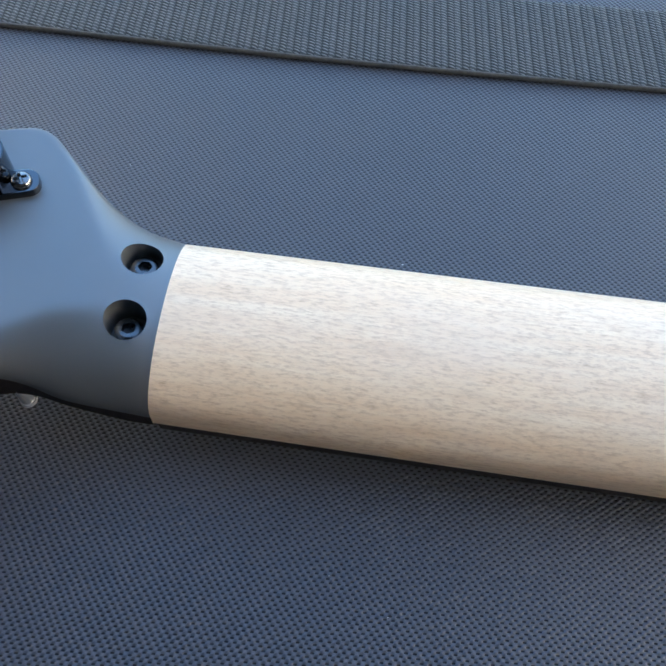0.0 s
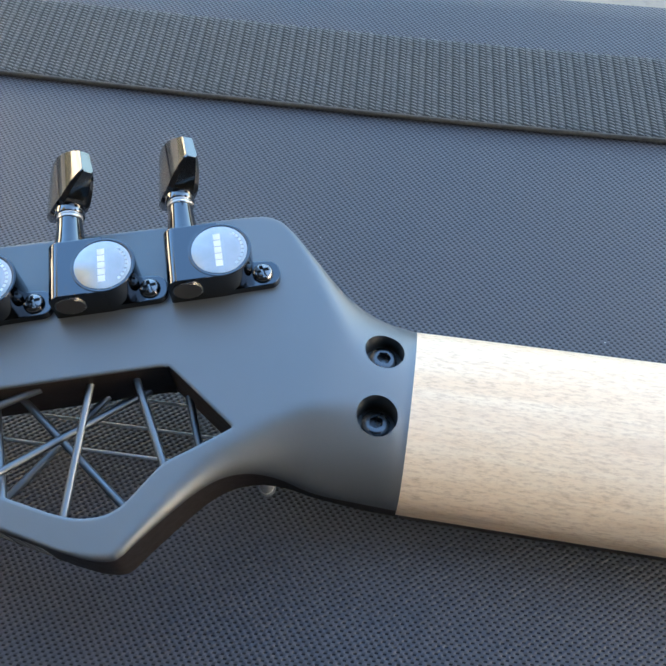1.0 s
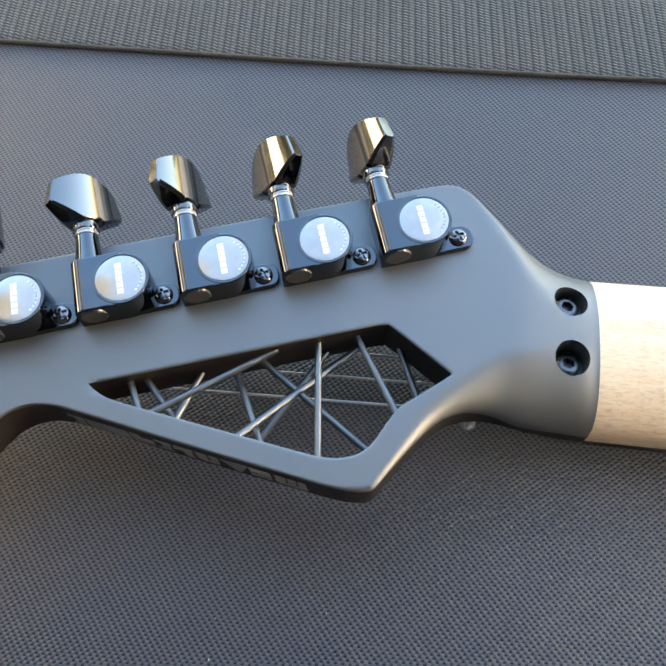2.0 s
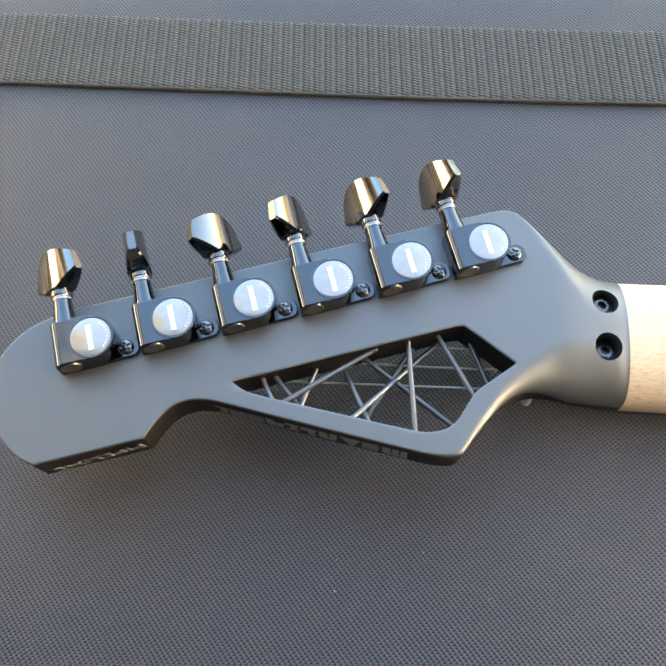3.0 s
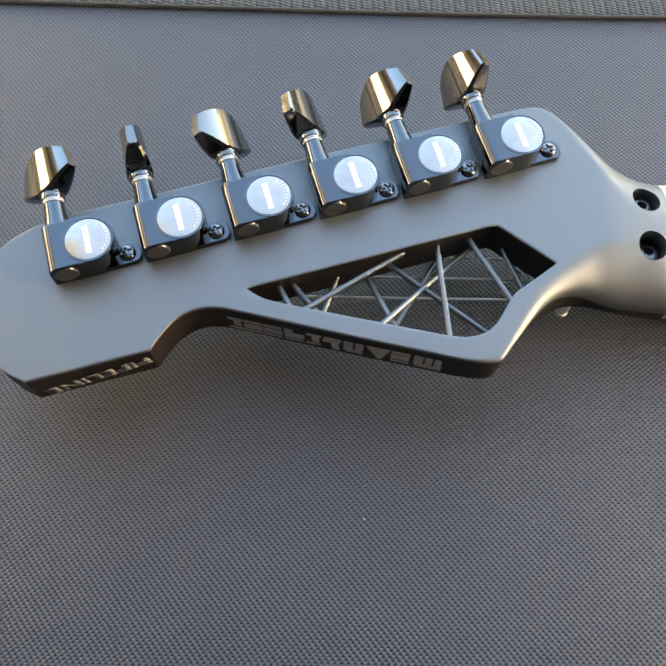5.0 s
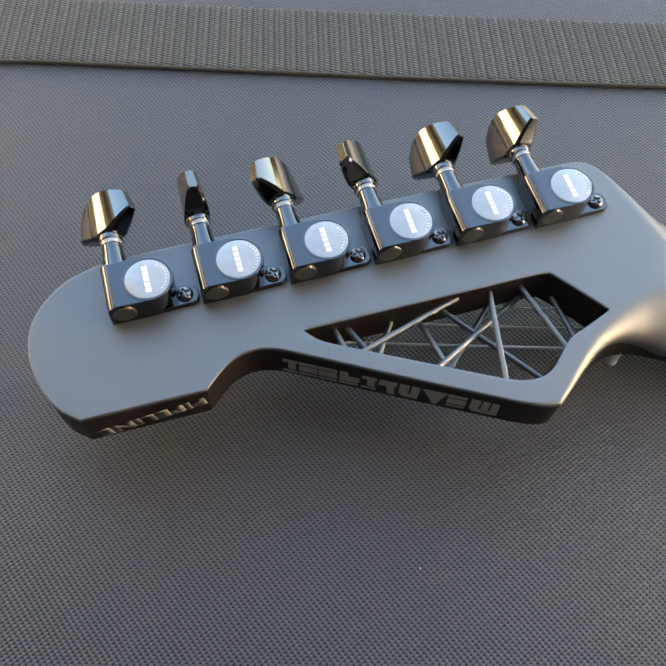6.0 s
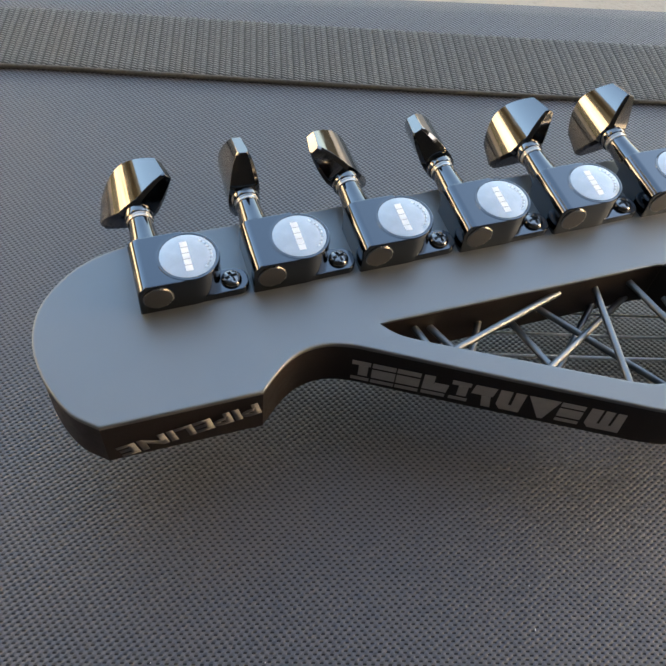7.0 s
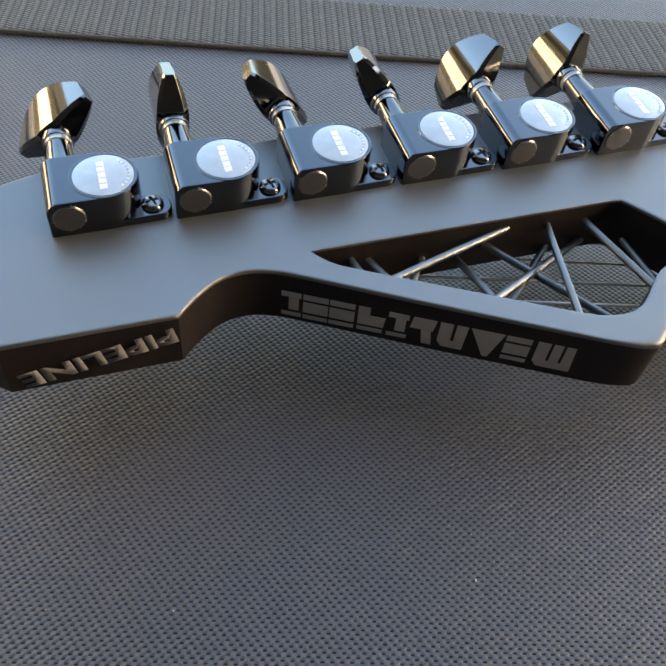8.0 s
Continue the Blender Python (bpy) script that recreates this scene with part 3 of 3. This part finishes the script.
def housing():
    bm = bmesh.new()

    def profile(k):
        arc = [(-18.3 - (2.7 - k) * math.sin(a), 6.0 + (2.7 - k) * math.cos(a)) for a in np.linspace(0, math.pi / 2, 11)]
        return [(-8.8, 0.0), (-8.8, 8.7 - k)] + arc + [(-21.0 + k, 0.0)]
    rings(bm, [[(u, v, h) for u, h in profile(k)] for v, k in ((-3.45, 0.4), (-3.35, 0.12), (-3.05, 0.0), (10.5, 0.0), (10.8, 0.12), (10.9, 0.4))])
    body = filleted([(-12.5, -3.42, 0.0), (-12.5, 10.4, 0.0), (-1.75, 10.4, 6.9), (-1.75, -3.42, 6.9)], 14)
    rings(bm, [[(p.x, p.y, h) for p in inset(body, k)] for h, k in ((0, 0), (8.28, 0), (8.56, 0.1), (8.68, 0.4))])
    # rim round the label
    n = 40
    rings(bm, [[(-8.8 + r * math.cos(2 * math.pi * i / n), 3.3 + r * math.sin(2 * math.pi * i / n), h) for i in range(n)] for r, h in ((6.85, 8.66), (6.8, 8.78), (6.7, 8.82), (6.5, 8.82), (6.36, 8.76), (6.32, 8.68))])
    # foot with the fixing screw
    foot = filleted([(-9.0, -3.3, 0.3), (-9.0, 3.6, 0.3), (-2.0, 3.6, 0.3), (3.9, 3.2, 2.9), (3.9, -3.0, 2.6)], 8)
    rings(bm, [[(p.x, p.y, h) for p in inset(foot, k)] for h, k in ((0, 0), (1.5, 0), (1.75, 0.12), (1.85, 0.35))])
    # tapered sleeve of the shaft
    m = Matrix.Translation((SHAFT, 10.3, 4.1)) @ Matrix.Rotation(-math.pi / 2, 4, "X")
    turned(bm, [(3.75, 0), (3.7, 1.0), (3.45, 2.6), (3.05, 5.9), (2.9, 8.6), (2.75, 8.9)], 28, m)
    return bm


def pan_screw():
    bm = bmesh.new()
    n, loops = 72, []
    heads = [(2.35, 0.0), (2.35, 0.45), (2.28, 0.7), (2.12, 0.95)] + [(1.9 - 0.14 * k, 1.6 - 0.115 * (1.9 - 0.14 * k) ** 2) for k in range(14)]
    for r, h in heads:
        loop = []
        for i in range(n):
            a = 2 * math.pi * i / n
            x, y = abs(r * math.cos(a)), abs(r * math.sin(a))
            across, along = min(x, y), max(x, y)
            slot = np.clip((0.36 - across) / 0.12, 0, 1) * np.clip((1.5 - along) / 0.2, 0, 1)
            loop.append((r * math.cos(a), r * math.sin(a), h - 0.75 * float(slot)))
        loops.append(loop)
    rings(bm, loops)
    return bm


def button():
    """A shield-shaped key: y along the shaft, x across. Sides taper out from the shaft, then run straight to an arched end; both faces bulge and curl over at the sides."""
    bm = bmesh.new()
    wide = 10.5
    columns = [wide * math.sin(math.pi / 2 * (k / 18 - 1)) for k in range(37)]
    front, back = [], []
    for x in columns:
        q = abs(x) / wide
        low = 4.1 * max(0.0, abs(x) - 2.9) / (wide - 2.9)
        high = 13.9 - 3.2 * q ** 2.0
        z = 1.2 + 2.4 * max(0.0, 1 - q ** 2.0) ** 0.92
        front.append((bm.verts.new((x, low + 0.3, z * 1.05)), bm.verts.new((x, high, z * 0.94)), bm.verts.new((x, low - 0.4, z * 0.72))))
        back.append((bm.verts.new((x, low + 0.3, -z * 1.05)), bm.verts.new((x, high, -z * 0.94)), bm.verts.new((x, low - 0.4, -z * 0.72))))
    for a, b, c, d in zip(front, front[1:], back, back[1:]):
        bm.faces.new((a[0], b[0], b[1], a[1]))
        bm.faces.new((c[0], c[1], d[1], d[0]))
        bm.faces.new((a[1], b[1], d[1], c[1]))
        bm.faces.new((a[2], c[2], d[2], b[2]))
        bm.faces.new((a[0], a[2], b[2], b[0]))
        bm.faces.new((c[2], c[0], d[0], d[2]))
    for f, b in ((front[0], back[0]), (front[-1], back[-1])):
        bm.faces.new((f[2], f[0], f[1], b[1], b[0], b[2]))
    for v in bm.verts:
        v.co.x *= 1 - 0.024 * max(0.0, v.co.y - 4.8)
    bmesh.ops.recalc_face_normals(bm, faces=bm.faces)
    sharp = [e for e in bm.edges if len(e.link_faces) == 2 and e.calc_face_angle(0) > radians(25)]
    bmesh.ops.bevel(bm, geom=sharp, offset=0.34, segments=3, affect="EDGES", clamp_overlap=True)
    m = Matrix.Rotation(-math.pi / 2, 4, "X")
    turned(bm, [(2.8, -2.3), (3.3, -2.1), (3.45, -1.8), (3.45, -0.5), (3.3, -0.2), (3.0, 0.4), (2.9, 2.4)], 28, m)
    return bm


def tuner():
    body = flat_faced(part("tuning_machine", housing(), DARK_CHROME, guitar, "black chrome tuning machine with a silver label"))
    bm = bmesh.new()
    turned(bm, [(6.15, 8.6), (6.15, 8.8), (5.95, 8.86)], 40, Matrix.Translation((-8.8, 3.3, 0)))
    disc = part("label_disc", bm, FILM, body, "round silver label under clear film")
    bm = bmesh.new()
    for k in range(5):
        box(bm, -9.9, -8.3, -0.95 + 1.72 * k, 0.58 + 1.72 * k, 8.84, 8.9)
    part("print_bar", bm, WHITE, body, "white print", smooth=False)
    bm = bmesh.new()
    for k in range(9):
        a = radians(-48 + 12 * k)
        box(bm, -0.28, 0.28, -0.32, 0.32, 8.84, 8.89, m=Matrix.Translation((-8.8 + 5.1 * math.cos(a), 3.3 + 5.1 * math.sin(a), 0)) @ Matrix.Rotation(a, 4, "Z"))
    part("print_arc", bm, FAINT, body, "small faint print round the rim", smooth=False)
    part("screw", pan_screw(), SCREW, body, "small cross-head screw", at=here(0, 0, 1.7, 0, 0, 15))
    bm = bmesh.new()
    turned(bm, [(3.1, 0), (3.1, 0.25), (2.98, 0.4), (2.7, 0.4)], 28, Matrix.Translation((SHAFT, -3.4, 4.7)) @ Matrix.Rotation(math.pi / 2, 4, "X"))
    part("end_cap", bm, CAPPING, body, "dull round end cap")
    bm = bmesh.new()
    turned(bm, [(3.12, 0.05), (3.34, 0.05), (3.34, 0.24), (3.26, 0.32), (3.12, 0.32)], 28, Matrix.Translation((SHAFT, -3.4, 4.7)) @ Matrix.Rotation(math.pi / 2, 4, "X"))
    part("cap_ring", bm, RING, body, "thin bright ring")
    bm = bmesh.new()
    m = Matrix.Translation((SHAFT, 19.2, 4.0)) @ Matrix.Rotation(-math.pi / 2, 4, "X")
    turned(bm, [(2.6, 0), (3.05, 0.1), (3.05, 0.75), (2.75, 0.85), (3.05, 0.95), (3.05, 1.6), (2.6, 1.7)], 28, m)
    part("washer", bm, NYLON, body, "pale washers")
    bm = bmesh.new()
    turned(bm, [(5.6, -THICK - 0.1), (5.6, -THICK - 1.8), (4.6, -THICK - 2.2), (3.0, -THICK - 2.3), (3.0, -21.2), (2.2, -21.8), (2.2, -24.4), (3.0, -25.0), (3.0, -26.6)], 20, Matrix.Translation((-8.8, 3.3, 0)))
    part("post", bm, CHROME, body, "string post")
    flat_faced(part("button", button(), CHROME, body, at=here(SHAFT, 22.7, 3.9)))
    return body


first = tuner()
TURNS = [-38, -86, 47, 57, -53, -64]
machines = [first] + [copy_thing(first, here(25.4 * k, 0, 0)) for k in range(1, 6)]
for body, angle in zip(machines, TURNS):
    for piece in body.children:
        if piece.name.startswith("button"):
            piece.matrix_basis = here(SHAFT, 22.7, 3.9, 0, angle, 0)

# strings, from the posts to the nut
for k in range(6):
    start = Vector((-8.8 + 25.4 * k, 1.1, -23.0))
    end = JOINT + AXIS * -2 + SIDE * (-15.6 + 6.6 * k)
    bm = bmesh.new()
    rod(bm, start, (end.x, end.y, -19.6), 0.4 - 0.035 * k, 12)
    part("string", bm, STEEL, guitar)

# ---- marks on the edge of the headstock ----


def edge_frame(a, b, depth):
    """The pose of a mark on the rim that reads from a to b, upright when the guitar lies face up."""
    a, b = Vector((*a, -depth)), Vector((*b, -depth))
    x = (b - a).normalized()
    y = Vector((0, 0, -1))
    z = x.cross(y)
    return Matrix.Translation(a * MM) @ Matrix((x, y, z)).transposed().to_4x4()


def word(text, width, height, bold):
    curve = bpy.data.curves.new("word", "FONT")
    curve.body, curve.size, curve.offset, curve.extrude = text, 1.0, bold, 0.0
    curve.resolution_u = 4
    temp = new("word", curve)
    mesh = bpy.data.meshes.new_from_object(temp.evaluated_get(bpy.context.evaluated_depsgraph_get()))
    bpy.data.objects.remove(temp)
    bm = bmesh.new()
    bm.from_mesh(mesh)
    low = [min(v.co[i] for v in bm.verts) for i in (0, 1)]
    high = [max(v.co[i] for v in bm.verts) for i in (0, 1)]
    for v in bm.verts:
        v.co = ((v.co.x - low[0]) / (high[0] - low[0]) * width, (v.co.y - low[1]) / (high[1] - low[1]) * height, 0.0)
    grown = bmesh.ops.extrude_face_region(bm, geom=list(bm.faces))
    for v in grown["geom"]:
        if isinstance(v, bmesh.types.BMVert):
            v.co.z += 0.06
    return bm


m = edge_frame((-1.6, -30.02), (-33.0, -29.15), 2.4) @ pose(0, 0, 0.00004, 0, 0, 13)
part("lettering", word("PIPELINE", 31.0, 4.6, 0.045), SILVER, guitar, "silver printed word", smooth=False, at=m)


def emblem(frame_at):
    """Ten block shapes with slits, in a row 62 mm long, each piece a part."""

    def shape(*low):
        bm = bmesh.new()
        rings(bm, [[(x, y, 0.0) for x, y in low], [(x, y, 0.06) for x, y in low]])
        part("emblem_piece", bm, BRIGHTENED_PRINT, guitar, smooth=False, at=frame_at)

    def slab(x0, x1, y0, y1, lean=0.0):
        shape((x0, y0), (x1, y0), (x1 + lean, y1), (x0 + lean, y1))
    # a block with two slits, stripes, a wedge, a block with one slit, a leaning block, bars over squares
    shape((0.4, 0), (2.3, 0), (2.3, 5.6), (2.9, 5.6), (2.9, 0), (4.9, 0), (4.9, 5.6), (5.5, 5.6), (5.5, 0), (8.1, 0), (8.1, 6.2), (7.0, 7.8), (0, 7.8))
    for x, w in ((9.3, 5.3), (46.2, 5.4), (51.9, 5.4)):
        for y0, y1 in ((0, 1.7), (2.4, 5.7), (6.5, 7.7)):
            slab(x, x + w, y0, y1)
    shape((14.9, 0), (22.0, 0), (18.3, 8.2), (17.2, 8.2))
    shape((22.5, 0), (24.9, 0), (24.9, 5.4), (25.6, 5.4), (25.6, 0), (28.3, 0), (28.3, 6.0), (27.2, 7.7), (22.8, 7.7))
    slab(29.0, 33.9, 0, 3.6, 0.5)
    slab(29.9, 32.0, 3.7, 8.0, -0.6)
    for x, w in ((34.8, 4.3), (57.7, 4.3)):
        slab(x, x + w, 6.4, 7.6)
        slab(x, x + w, 0, 1.6)
        slab(x + 0.5, x + 2.7, 1.7, 5.6)
    slab(40.0, 45.5, 6.4, 7.6)
    slab(43.0, 45.5, 0, 5.7)
    slab(39.6, 42.9, 2.5, 5.7, 0.3)


emblem(edge_frame((76.5, -52.77), (27.0, -25.5), 4.5) @ pose(0, 0, 0.00012, 0, 0, 0.9))
